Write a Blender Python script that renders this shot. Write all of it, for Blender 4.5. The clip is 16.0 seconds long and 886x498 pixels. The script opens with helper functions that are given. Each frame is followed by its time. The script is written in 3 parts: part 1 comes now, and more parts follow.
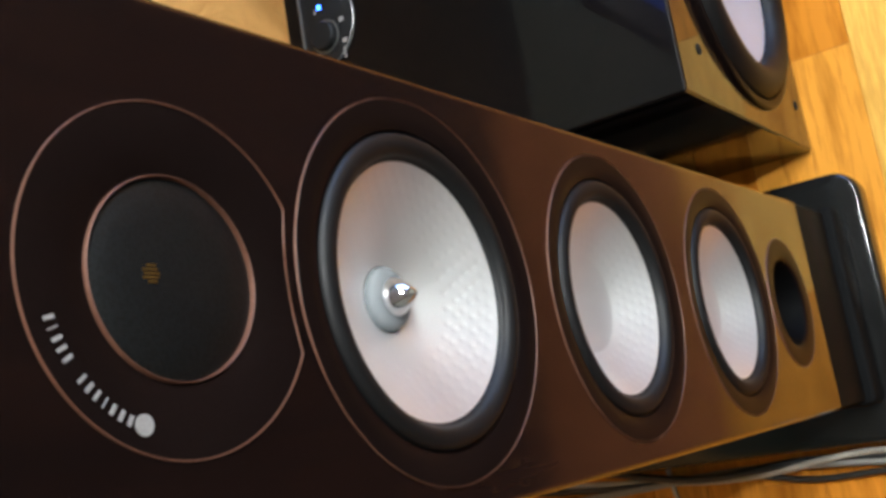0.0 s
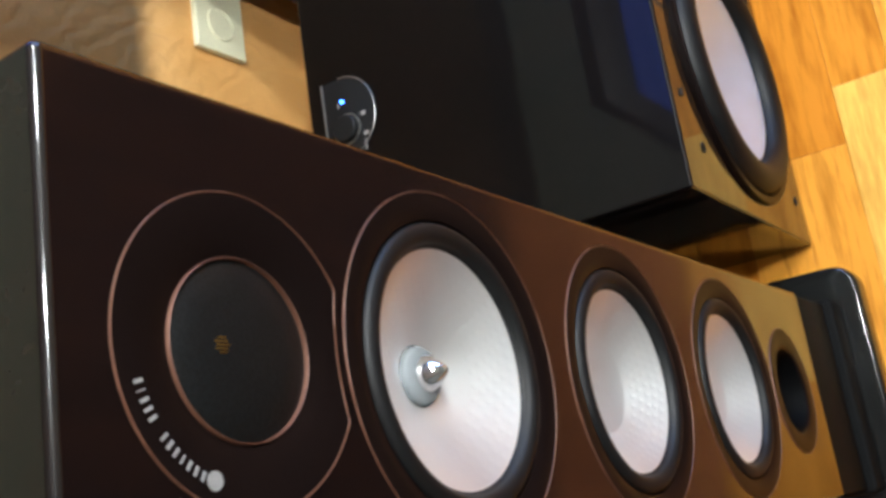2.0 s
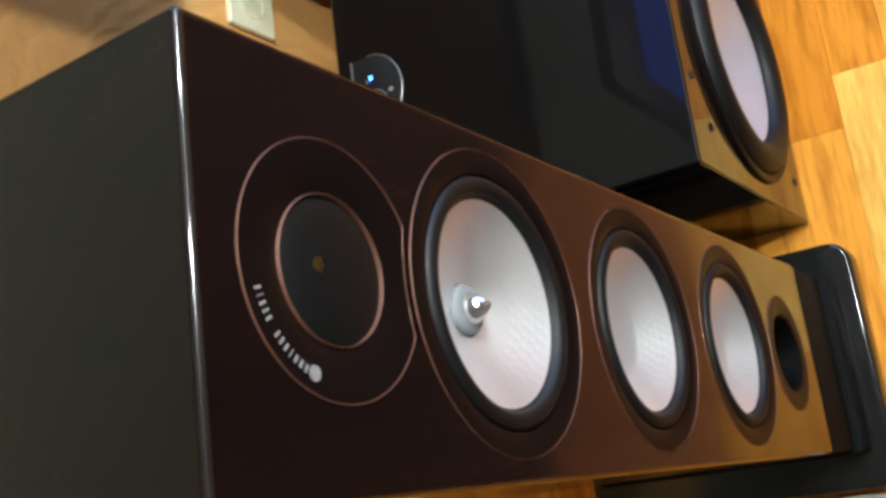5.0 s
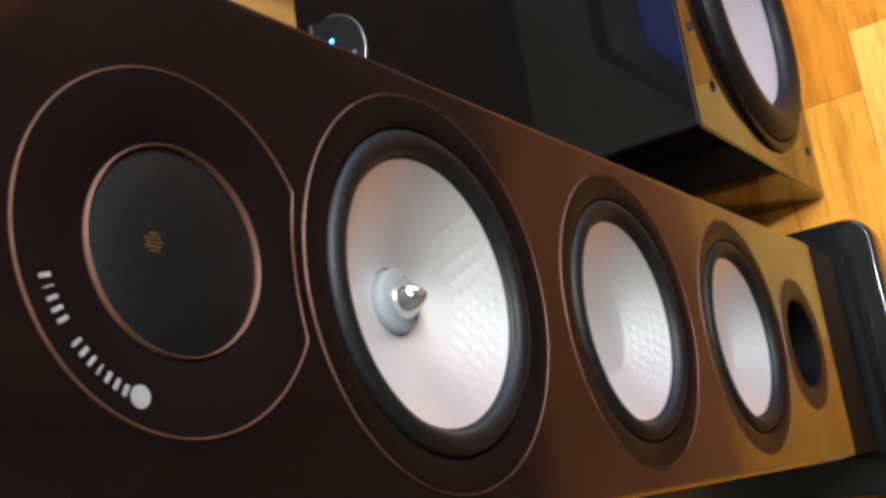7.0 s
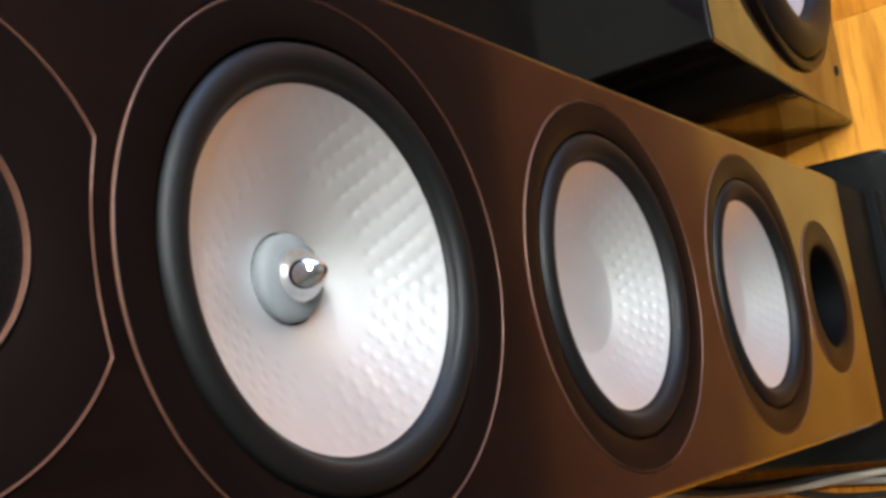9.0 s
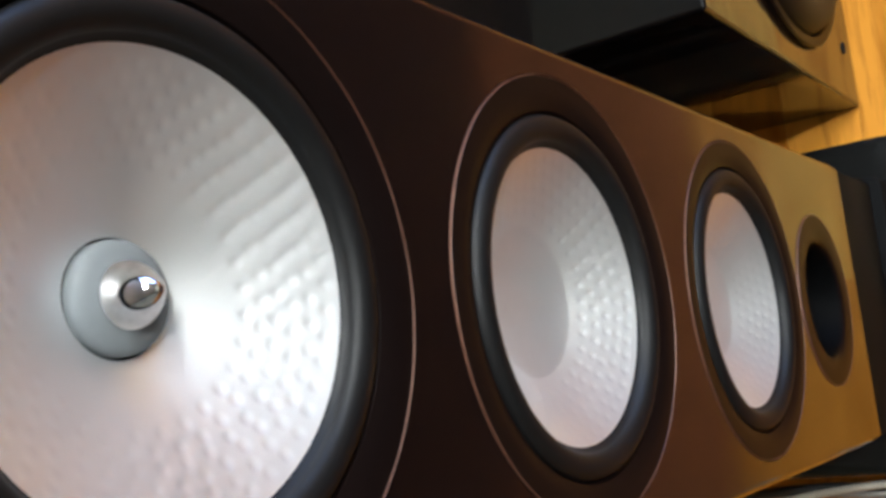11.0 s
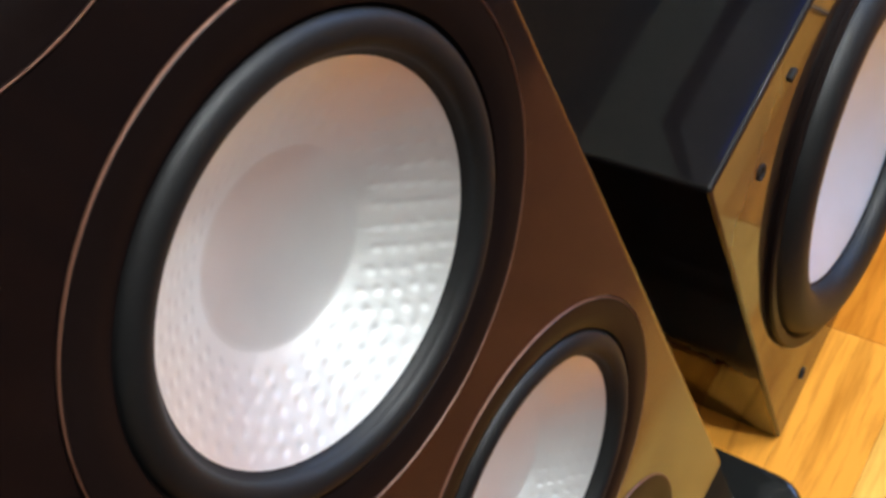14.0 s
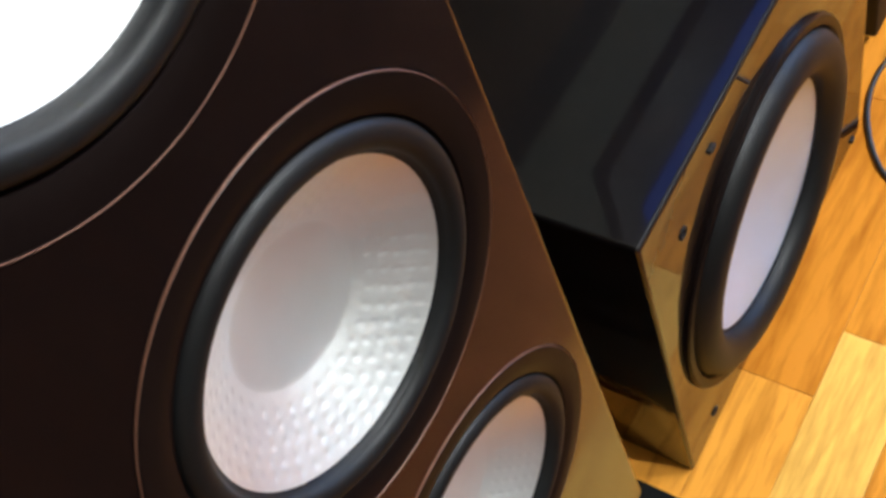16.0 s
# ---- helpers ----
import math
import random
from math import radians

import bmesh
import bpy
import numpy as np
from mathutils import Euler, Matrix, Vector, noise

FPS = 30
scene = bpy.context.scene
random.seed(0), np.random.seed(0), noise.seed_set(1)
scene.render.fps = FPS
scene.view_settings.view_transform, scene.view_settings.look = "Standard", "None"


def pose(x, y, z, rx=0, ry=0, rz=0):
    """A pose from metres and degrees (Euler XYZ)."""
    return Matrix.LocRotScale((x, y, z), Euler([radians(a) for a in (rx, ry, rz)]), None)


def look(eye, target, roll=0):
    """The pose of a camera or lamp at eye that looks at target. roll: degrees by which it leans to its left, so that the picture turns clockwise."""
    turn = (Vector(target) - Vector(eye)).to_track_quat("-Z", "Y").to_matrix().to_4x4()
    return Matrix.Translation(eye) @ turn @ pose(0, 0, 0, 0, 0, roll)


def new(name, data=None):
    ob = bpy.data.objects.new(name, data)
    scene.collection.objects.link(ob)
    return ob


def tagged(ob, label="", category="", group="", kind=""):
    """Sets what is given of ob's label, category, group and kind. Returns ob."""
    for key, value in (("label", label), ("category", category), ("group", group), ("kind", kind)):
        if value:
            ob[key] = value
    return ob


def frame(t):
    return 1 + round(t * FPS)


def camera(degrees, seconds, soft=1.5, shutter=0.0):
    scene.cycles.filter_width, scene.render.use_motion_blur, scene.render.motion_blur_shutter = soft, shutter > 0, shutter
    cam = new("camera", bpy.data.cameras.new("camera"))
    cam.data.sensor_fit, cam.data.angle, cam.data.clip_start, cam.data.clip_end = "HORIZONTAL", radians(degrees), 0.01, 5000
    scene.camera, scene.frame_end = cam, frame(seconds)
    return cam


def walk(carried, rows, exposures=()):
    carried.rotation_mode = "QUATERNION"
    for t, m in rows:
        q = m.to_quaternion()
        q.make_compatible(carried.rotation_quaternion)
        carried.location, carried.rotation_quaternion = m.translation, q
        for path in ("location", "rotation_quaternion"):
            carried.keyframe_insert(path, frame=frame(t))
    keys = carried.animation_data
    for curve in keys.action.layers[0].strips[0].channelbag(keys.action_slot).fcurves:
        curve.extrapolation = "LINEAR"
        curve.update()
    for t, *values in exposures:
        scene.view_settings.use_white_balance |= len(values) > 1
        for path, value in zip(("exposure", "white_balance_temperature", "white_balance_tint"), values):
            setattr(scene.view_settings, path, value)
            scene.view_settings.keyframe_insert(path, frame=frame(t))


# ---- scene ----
cam = camera(46.58, 16.0, soft=3.4, shutter=0.3)
PATH = [
    (0.0, pose(-0.0634, -0.2474, 1.1438, 3.834, 34.870, -101.423)),
    (0.5, pose(-0.0625, -0.2527, 1.1582, 6.582, 35.429, -99.982)),
    (1.0, pose(-0.0644, -0.2518, 1.1641, 8.495, 35.425, -99.281)),
    (1.5, pose(-0.0669, -0.2518, 1.1685, 9.226, 35.338, -99.355)),
    (2.0, pose(-0.0715, -0.2570, 1.1839, 9.372, 34.801, -100.244)),
    (2.5, pose(-0.0856, -0.2557, 1.2214, 11.059, 34.865, -99.631)),
    (3.0, pose(-0.0932, -0.2640, 1.2426, 10.435, 33.719, -99.109)),
    (3.5, pose(-0.1002, -0.2587, 1.2440, 10.324, 33.379, -99.067)),
    (4.0, pose(-0.1011, -0.2689, 1.2599, 9.901, 33.581, -98.415)),
    (4.2, pose(-0.1071, -0.2692, 1.2591, 9.810, 34.009, -98.918)),
    (6.3, pose(-0.0944, -0.2554, 1.2017, 9.375, 34.642, -98.315)),
    (6.5, pose(-0.0917, -0.2507, 1.1829, 9.400, 34.507, -98.559)),
    (7.0, pose(-0.0854, -0.2320, 1.1331, 8.278, 34.974, -99.653)),
    (7.5, pose(-0.0726, -0.2238, 1.0973, 6.869, 35.268, -100.347)),
    (8.0, pose(-0.0628, -0.2135, 1.0650, 5.660, 35.510, -100.157)),
    (10.5, pose(-0.0368, -0.1854, 0.9674, 3.174, 35.598, -98.339)),
    (11.0, pose(-0.0308, -0.1809, 0.9418, 3.338, 35.591, -97.784)),
    (11.5, pose(-0.0245, -0.1790, 0.9140, 2.981, 34.952, -97.457)),
    (12.0, pose(-0.0221, -0.1730, 0.8868, 3.078, 34.828, -97.134)),
    (12.5, pose(-0.0179, -0.1697, 0.8607, 3.021, 35.147, -96.414)),
    (13.0, pose(-0.0158, -0.1598, 0.8310, 8.998, 33.838, -89.884)),
    (13.5, pose(-0.0355, -0.1489, 0.8053, 24.433, 27.312, -70.528)),
    (14.0, pose(-0.0555, -0.1627, 0.8051, 31.380, 20.922, -57.534)),
    (14.5, pose(-0.0659, -0.1751, 0.8327, 32.909, 20.324, -56.625)),
    (15.0, pose(-0.0630, -0.1841, 0.8417, 32.041, 17.683, -58.546)),
    (15.5, pose(-0.0697, -0.1789, 0.8594, 32.494, 16.311, -59.009)),
    (16.0, pose(-0.0728, -0.1753, 0.8650, 32.572, 16.449, -58.444)),
]
EXPOSURES = [(0.0, 0.28), (1.5, 0.38), (4.0, 0.28), (6.5, 0.36), (8.0, 0.45), (10.5, 0.10), (11.5, 0.05), (12.5, -0.22), (13.2, 0.1), (14.0, 0.38), (16.0, 0.28)]
walk(cam, PATH, EXPOSURES)

# ---------------------------------------------------------------- light
world = bpy.data.worlds.new("world")
scene.world = world
world.use_nodes = True
world.node_tree.nodes["Background"].inputs[0].default_value = (0.9, 0.8, 0.65, 1)
world.node_tree.nodes["Background"].inputs[1].default_value = 0.02

LAMP = Vector((0.95, -1.08, 2.15))       # the hanging rail lamp over the room
LAMP_POWER = 880.0
SCREEN_POWER = 1.6
# strength of the blue fill through the added east window
BLUE_FILL = 80.0


# ---------------------------------------------------------------- materials
def material(name):
    m = bpy.data.materials.new(name)
    m.use_nodes = True
    nt = m.node_tree
    return m, nt, nt.nodes["Principled BSDF"]


def node(nt, kind, links=None, **values):
    n = nt.nodes.new(kind)
    for k, v in values.items():
        if k in n.inputs:
            n.inputs[k].default_value = v
    for k, v in (links or {}).items():
        nt.links.new(v, n.inputs[k])
    return n


def coords(nt, scale=(1, 1, 1), turn=(0, 0, 0), random_shift=False):
    tc = nt.nodes.new("ShaderNodeTexCoord")
    mp = nt.nodes.new("ShaderNodeMapping")
    mp.inputs["Scale"].default_value = scale
    mp.inputs["Rotation"].default_value = [radians(a) for a in turn]
    nt.links.new(tc.outputs["Object"], mp.inputs["Vector"])
    if random_shift:
        info = nt.nodes.new("ShaderNodeObjectInfo")
        mul = nt.nodes.new("ShaderNodeMath")
        mul.operation = "MULTIPLY"
        mul.inputs[1].default_value = 37.0
        nt.links.new(info.outputs["Random"], mul.inputs[0])
        nt.links.new(mul.outputs[0], mp.inputs["Location"])
    return mp.outputs["Vector"]


def ramp(nt, fac, stops):
    r = nt.nodes.new("ShaderNodeValToRGB")
    el = r.color_ramp.elements
    while len(el) < len(stops):
        el.new(0.5)
    for e, (p, c) in zip(el, stops):
        e.position, e.color = p, (*c, 1)
    nt.links.new(fac, r.inputs[0])
    return r.outputs[0]


def bump(nt, bsdf, height, strength, distance, socket="Normal"):
    b = node(nt, "ShaderNodeBump", {"Height": height}, Strength=strength, Distance=distance)
    nt.links.new(b.outputs[0], bsdf.inputs[socket])
    return b


def plain(name, colour, rough, metal=0.0, grain=400.0, amount=0.15, relief=0.0, coat=0.0, coat_rough=0.05, spec=0.5, smudge=0.1):
    """A plain painted, moulded or metal surface with fine grain and faint smudges in its gloss."""
    m, nt, b = material(name)
    v = coords(nt)
    fine = node(nt, "ShaderNodeTexNoise", {"Vector": v}, Scale=grain, Detail=3.0)
    big = node(nt, "ShaderNodeTexNoise", {"Vector": v}, Scale=grain / 25, Detail=4.0)
    mix = node(nt, "ShaderNodeMath", {0: fine.outputs[0], 1: big.outputs[0]})
    mix.operation = "MULTIPLY"
    lo = [c * (1 - amount) for c in colour]
    hi = [min(1, c * (1 + amount)) for c in colour]
    nt.links.new(ramp(nt, mix.outputs[0], [(0.12, lo), (0.4, hi)]), b.inputs["Base Color"])
    r = node(nt, "ShaderNodeMapRange", {"Value": big.outputs[0]})
    r.inputs["To Min"].default_value, r.inputs["To Max"].default_value = max(0.01, rough * (1 - smudge)), min(1, rough * (1 + smudge))
    nt.links.new(r.outputs[0], b.inputs["Roughness"])
    b.inputs["Metallic"].default_value = metal
    b.inputs["Specular IOR Level"].default_value = spec
    b.inputs["Coat Weight"].default_value, b.inputs["Coat Roughness"].default_value = coat, coat_rough
    if relief:
        bump(nt, b, fine.outputs[0], relief, 0.0004)
    return m


def veneer(name, dark, light, coat_rough=0.03, ior=1.5):
    """Dark figured veneer under thick gloss lacquer, the grain upright."""
    m, nt, b = material(name)
    v = coords(nt, (1, 1, 0.07))
    warp = node(nt, "ShaderNodeTexNoise", {"Vector": coords(nt, (1, 1, 0.25))}, Scale=9.0, Detail=3.0, Distortion=0.6)
    fine = node(nt, "ShaderNodeTexNoise", {"Vector": v}, Scale=260.0, Detail=5.0, Roughness=0.65)
    mid = node(nt, "ShaderNodeTexNoise", {"Vector": v}, Scale=45.0, Detail=3.0, Distortion=1.2)
    a = node(nt, "ShaderNodeMath", {0: fine.outputs[0], 1: mid.outputs[0]})
    a.operation = "ADD"
    c = node(nt, "ShaderNodeMath", {0: a.outputs[0], 1: warp.outputs[0]})
    c.operation = "ADD"
    d = node(nt, "ShaderNodeMath", {0: c.outputs[0]})
    d.operation = "DIVIDE"
    d.inputs[1].default_value = 3.0
    mean = [(x + y) / 2 for x, y in zip(dark, light)]
    nt.links.new(ramp(nt, d.outputs[0], [(0.36, dark), (0.5, mean), (0.62, light)]), b.inputs["Base Color"])
    b.inputs["Roughness"].default_value = 0.45
    b.inputs["Specular IOR Level"].default_value = 0.1
    b.inputs["Coat Weight"].default_value, b.inputs["Coat IOR"].default_value = 1.0, ior
    smear = node(nt, "ShaderNodeTexNoise", {"Vector": coords(nt)}, Scale=14.0, Detail=5.0)
    r = node(nt, "ShaderNodeMapRange", {"Value": smear.outputs[0]})
    r.inputs["From Min"].default_value, r.inputs["From Max"].default_value = 0.35, 0.75
    r.inputs["To Min"].default_value, r.inputs["To Max"].default_value = coat_rough * 0.7, coat_rough * 1.8
    nt.links.new(r.outputs[0], b.inputs["Coat Roughness"])
    wave = node(nt, "ShaderNodeTexNoise", {"Vector": coords(nt)}, Scale=22.0, Detail=1.0)
    bump(nt, b, wave.outputs[0], 0.06, 0.001, "Coat Normal")
    return m


def parquet(name, tones):
    """Varnished oak strip; every strip has its own tone."""
    m, nt, b = material(name)
    info = nt.nodes.new("ShaderNodeObjectInfo")
    geo = nt.nodes.new("ShaderNodeNewGeometry")
    tone = node(nt, "ShaderNodeMath", {0: info.outputs["Random"], 1: geo.outputs["Random Per Island"]})
    tone.operation = "ADD"
    frac = node(nt, "ShaderNodeMath", {0: tone.outputs[0]})
    frac.operation = "FRACT"
    v = coords(nt, (0.12, 1, 1), random_shift=True)
    fine = node(nt, "ShaderNodeTexNoise", {"Vector": v}, Scale=150.0, Detail=6.0, Roughness=0.6)
    broad = node(nt, "ShaderNodeTexNoise", {"Vector": v}, Scale=28.0, Detail=3.0, Distortion=1.5)
    base = ramp(nt, frac.outputs[0], list(zip((0.0, 0.35, 0.7, 1.0), tones)))
    add = node(nt, "ShaderNodeMath", {0: fine.outputs[0], 1: broad.outputs[0]})
    add.operation = "MULTIPLY"
    dark = ramp(nt, add.outputs[0], [(0.12, (0.62, 0.55, 0.48)), (0.30, (1, 1, 1)), (0.45, (1.0, 1.0, 1.0))])
    mx = nt.nodes.new("ShaderNodeMix")
    mx.data_type, mx.blend_type = "RGBA", "MULTIPLY"
    mx.inputs[0].default_value = 1.0
    nt.links.new(base, mx.inputs[6])
    nt.links.new(dark, mx.inputs[7])
    nt.links.new(mx.outputs[2], b.inputs["Base Color"])
    r = node(nt, "ShaderNodeMapRange", {"Value": broad.outputs[0]})
    r.inputs["To Min"].default_value, r.inputs["To Max"].default_value = 0.24, 0.40
    nt.links.new(r.outputs[0], b.inputs["Roughness"])
    b.inputs["Specular IOR Level"].default_value = 0.05
    bump(nt, b, fine.outputs[0], 0.12, 0.0005)
    return m


def wallpaper(name):
    """Ochre paper with an embossed swirl."""
    m, nt, b = material(name)
    v = coords(nt)
    w = nt.nodes.new("ShaderNodeTexWave")
    w.wave_type, w.rings_direction = "RINGS", "Y"
    w.inputs["Scale"].default_value, w.inputs["Distortion"].default_value = 11.0, 12.0
    w.inputs["Detail"].default_value, w.inputs["Detail Scale"].default_value = 2.0, 1.4
    nt.links.new(v, w.inputs["Vector"])
    n = node(nt, "ShaderNodeTexNoise", {"Vector": v}, Scale=7.0, Detail=4.0)
    f = node(nt, "ShaderNodeTexNoise", {"Vector": v}, Scale=320.0, Detail=3.0)
    h = node(nt, "ShaderNodeMath", {0: w.outputs["Fac"], 1: f.outputs[0]})
    h.operation = "ADD"
    nt.links.new(ramp(nt, n.outputs[0], [(0.3, (0.62, 0.31, 0.090)), (0.7, (0.73, 0.40, 0.14))]), b.inputs["Base Color"])
    b.inputs["Roughness"].default_value = 0.5
    bump(nt, b, h.outputs[0], 0.45, 0.0025)
    return m


def cone_metal(name, rough=0.50, tint=(0.84, 0.85, 0.88), metal=1.0):
    """Brushed anodised aluminium."""
    m, nt, b = material(name)
    v = coords(nt)
    n = node(nt, "ShaderNodeTexNoise", {"Vector": v}, Scale=900.0, Detail=2.0)
    big = node(nt, "ShaderNodeTexNoise", {"Vector": v}, Scale=30.0, Detail=3.0)
    nt.links.new(ramp(nt, big.outputs[0], [(0.3, [c * 0.94 for c in tint]), (0.7, tint)]), b.inputs["Base Color"])
    b.inputs["Metallic"].default_value = metal
    r = node(nt, "ShaderNodeMapRange", {"Value": big.outputs[0]})
    r.inputs["To Min"].default_value, r.inputs["To Max"].default_value = rough * 0.9, rough * 1.1
    nt.links.new(r.outputs[0], b.inputs["Roughness"])
    bump(nt, b, n.outputs[0], 0.10, 0.0001)
    return m


def glow(name, colour, strength):
    m, nt, b = material(name)
    b.inputs["Base Color"].default_value = (0.01, 0.01, 0.012, 1)
    b.inputs["Roughness"].default_value = 0.25
    b.inputs["Emission Color"].default_value = (*colour, 1)
    b.inputs["Emission Strength"].default_value = strength
    return m


def mesh_cloth(name):
    """Fine perforated steel over a dark cavity: the holes sit in a tight hexagonal weave."""
    m, nt, b = material(name)
    v = nt.nodes.new("ShaderNodeTexVoronoi")
    v.inputs["Scale"].default_value = 750.0
    nt.links.new(coords(nt), v.inputs["Vector"])
    nt.links.new(ramp(nt, v.outputs["Distance"], [(0.35, (0.0010, 0.0011, 0.0011)), (0.6, (0.0036, 0.0043, 0.0046))]), b.inputs["Base Color"])
    b.inputs["Roughness"].default_value = 0.5
    b.inputs["Specular IOR Level"].default_value = 0.25
    bump(nt, b, v.outputs["Distance"], 0.25, 0.0003)
    return m


VENEER = veneer("dark_gloss_veneer", (0.0012, 0.0004, 0.0003), (0.0055, 0.0017, 0.0009), 0.10, 1.47)
EBONY = veneer("near_black_gloss_veneer", (0.0012, 0.0009, 0.0010), (0.0034, 0.0021, 0.0019), 0.04, 1.34)
FLANGE = plain("satin_brown_black_plastic", (0.0052, 0.0030, 0.0027), 0.36, spec=0.08, relief=0.05)
RUBBER = plain("butyl_rubber", (0.0042, 0.0040, 0.0042), 0.52, spec=0.25, relief=0.08)
SILVER = cone_metal("anodised_aluminium", 0.47, (0.92, 0.925, 0.935), 0.91)
# subwoofer cone: the blue light falling on it is put into the tint
BLUE_LIT_SILVER = cone_metal("matt_anodised_aluminium", 0.45, (0.62, 0.72, 0.95), 0.8)
CHROME = plain("polished_chrome", (0.80, 0.79, 0.80), 0.03, 1.0, smudge=0.3)
COLLAR = plain("grey_pole_piece_cap", (0.17, 0.185, 0.195), 0.6, 0.0, amount=0.03, spec=0.25)
COPPER = plain("copper_edge", (0.115, 0.047, 0.028), 0.5, 0.3)
PLINTH = plain("black_gloss_plinth_lacquer", (0.008, 0.008, 0.0075), 0.14, spec=0.4, relief=0.03)
BLACK = plain("matt_black_plastic", (0.007, 0.007, 0.0075), 0.55, spec=0.2)
SATIN = plain("satin_black_plastic", (0.004, 0.004, 0.0045), 0.4, spec=0.08)
GRILLE = mesh_cloth("perforated_steel")
GOLD = plain("gold_dome", (0.75, 0.50, 0.14), 0.28, 1.0)
TUBE = plain("port_tube_plastic", (0.0016, 0.0016, 0.0018), 0.6, spec=0.03)
PRINT = plain("pale_print", (0.22, 0.21, 0.205), 0.5, grain=900)
PARQUET = parquet("varnished_parquet", [(0.54, 0.185, 0.018), (0.61, 0.225, 0.024), (0.67, 0.265, 0.032), (0.74, 0.33, 0.052)])
# a paler strip, with the glare on its varnish mixed into the colour
PALE_GLARE_OAK = parquet("pale_varnished_parquet", [(0.78, 0.42, 0.085), (0.80, 0.45, 0.10), (0.82, 0.48, 0.115), (0.84, 0.51, 0.13)])
GAP = plain("dark_floor_joint", (0.16, 0.075, 0.022), 0.8)
PAPER = wallpaper("embossed_wallpaper")
CEILING = plain("dull_ceiling_paint", (0.36, 0.36, 0.32), 0.8, grain=120, relief=0.2)
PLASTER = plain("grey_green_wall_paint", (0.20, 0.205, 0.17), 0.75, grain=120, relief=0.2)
# unseen upper wall: tone darkened to dim its reflection in the gloss tops
DIMMED_UPPER_WALL = plain("grey_green_paint", (0.105, 0.118, 0.082), 0.75, grain=120, relief=0.2)
RISER = plain("dead_black_paint", (0.005, 0.005, 0.005), 0.6, spec=0.05)
IVORY = plain("ivory_socket_plastic", (0.72, 0.70, 0.50), 0.28, relief=0.03)
DARKHOLE = plain("dark_recess", (0.05, 0.045, 0.035), 0.6)
GREYCABLE = plain("grey_cable_sheath", (0.24, 0.23, 0.21), 0.45)
WHITECABLE = plain("white_cable_sheath", (0.42, 0.39, 0.33), 0.45)
BLACKCABLE = plain("black_cable_sheath", (0.016, 0.016, 0.016), 0.4)
STEEL = plain("brushed_steel", (0.34, 0.34, 0.33), 0.35, 0.9)
LED = glow("blue_led", (0.03, 0.16, 1.0), 14.0)
SCREEN = glow("blue_screen", (0.03, 0.15, 1.0), SCREEN_POWER)
BULB = glow("lamp_globe", (0.91, 0.96, 0.96), LAMP_POWER)


# ---------------------------------------------------------------- mesh tools
def smooth(me, angle=35):
    for p in me.polygons:
        p.use_smooth = True
    me.set_sharp_from_angle(angle=radians(angle))


def part(name, bm, mat, parent=None, label="", angle=35):
    me = bpy.data.meshes.new(name)
    bmesh.ops.recalc_face_normals(bm, faces=bm.faces[:])
    bm.to_mesh(me)
    bm.free()
    me.materials.append(mat)
    smooth(me, angle)
    ob = new(name, me)
    if parent is not None:
        ob.parent = parent
    if label:
        tagged(ob, label)
    return ob


def thing(name, at, label, category, group="", kind=""):
    ob = new(name)
    ob.empty_display_size = 0.05
    ob.location = at
    return tagged(ob, label, category, group, kind)


def box(x0, x1, y0, y1, z0, z1, bevel=0.0, segs=3):
    bm = bmesh.new()
    bmesh.ops.create_cube(bm, size=1.0)
    for v in bm.verts:
        v.co = Vector(((x0 + x1) / 2 + v.co.x * (x1 - x0), (y0 + y1) / 2 + v.co.y * (y1 - y0), (z0 + z1) / 2 + v.co.z * (z1 - z0)))
    if bevel:
        bmesh.ops.bevel(bm, geom=bm.edges[:], offset=bevel, segments=segs, profile=0.5, affect="EDGES")
    return bm


def lathe(profile, cx=0.0, cz=0.0, y0=0.0, segs=96, closed=False):
    """Turns (radius, height) pairs round an axis that points to -y: height stands out of the plane y0."""
    verts, faces = [], []
    n = len(profile)
    for i in range(segs):
        a = 2 * math.pi * i / segs
        for r, h in profile:
            verts.append((cx + r * math.cos(a), y0 - h, cz + r * math.sin(a)))
    for i in range(segs):
        j = (i + 1) % segs
        for k in range(n if closed else n - 1):
            l = (k + 1) % n
            faces.append((i * n + k, j * n + k, j * n + l, i * n + l))
    me = bpy.data.meshes.new("t")
    me.from_pydata(verts, [], faces)
    bm = bmesh.new()
    bm.from_mesh(me)
    bpy.data.meshes.remove(me)
    bmesh.ops.remove_doubles(bm, verts=bm.verts[:], dist=1e-6)
    return bm


def lathe_z(profile, cx=0.0, cy=0.0, z0=0.0, segs=48, closed=False):
    bm = lathe(profile, 0, 0, 0, segs, closed)
    bmesh.ops.transform(bm, matrix=Matrix.Translation((cx, cy, z0)) @ Matrix.Rotation(radians(-90), 4, "X"), verts=bm.verts[:])
    return bm


def slab(outline, z0, z1, bevel=0.0, segs=3):
    """An upright prism over a flat outline, its top and bottom edges rounded."""
    bm = bmesh.new()
    f = bm.faces.new([bm.verts.new((x, y, z0)) for x, y in outline])
    up = bmesh.ops.extrude_face_region(bm, geom=[f])
    for v in up["geom"]:
        if isinstance(v, bmesh.types.BMVert):
            v.co.z = z1
    if bevel:
        rim = [e for e in bm.edges if abs(e.verts[0].co.z - e.verts[1].co.z) < 1e-7]
        bmesh.ops.bevel(bm, geom=rim, offset=bevel, segments=segs, profile=0.5, affect="EDGES")
    return bm


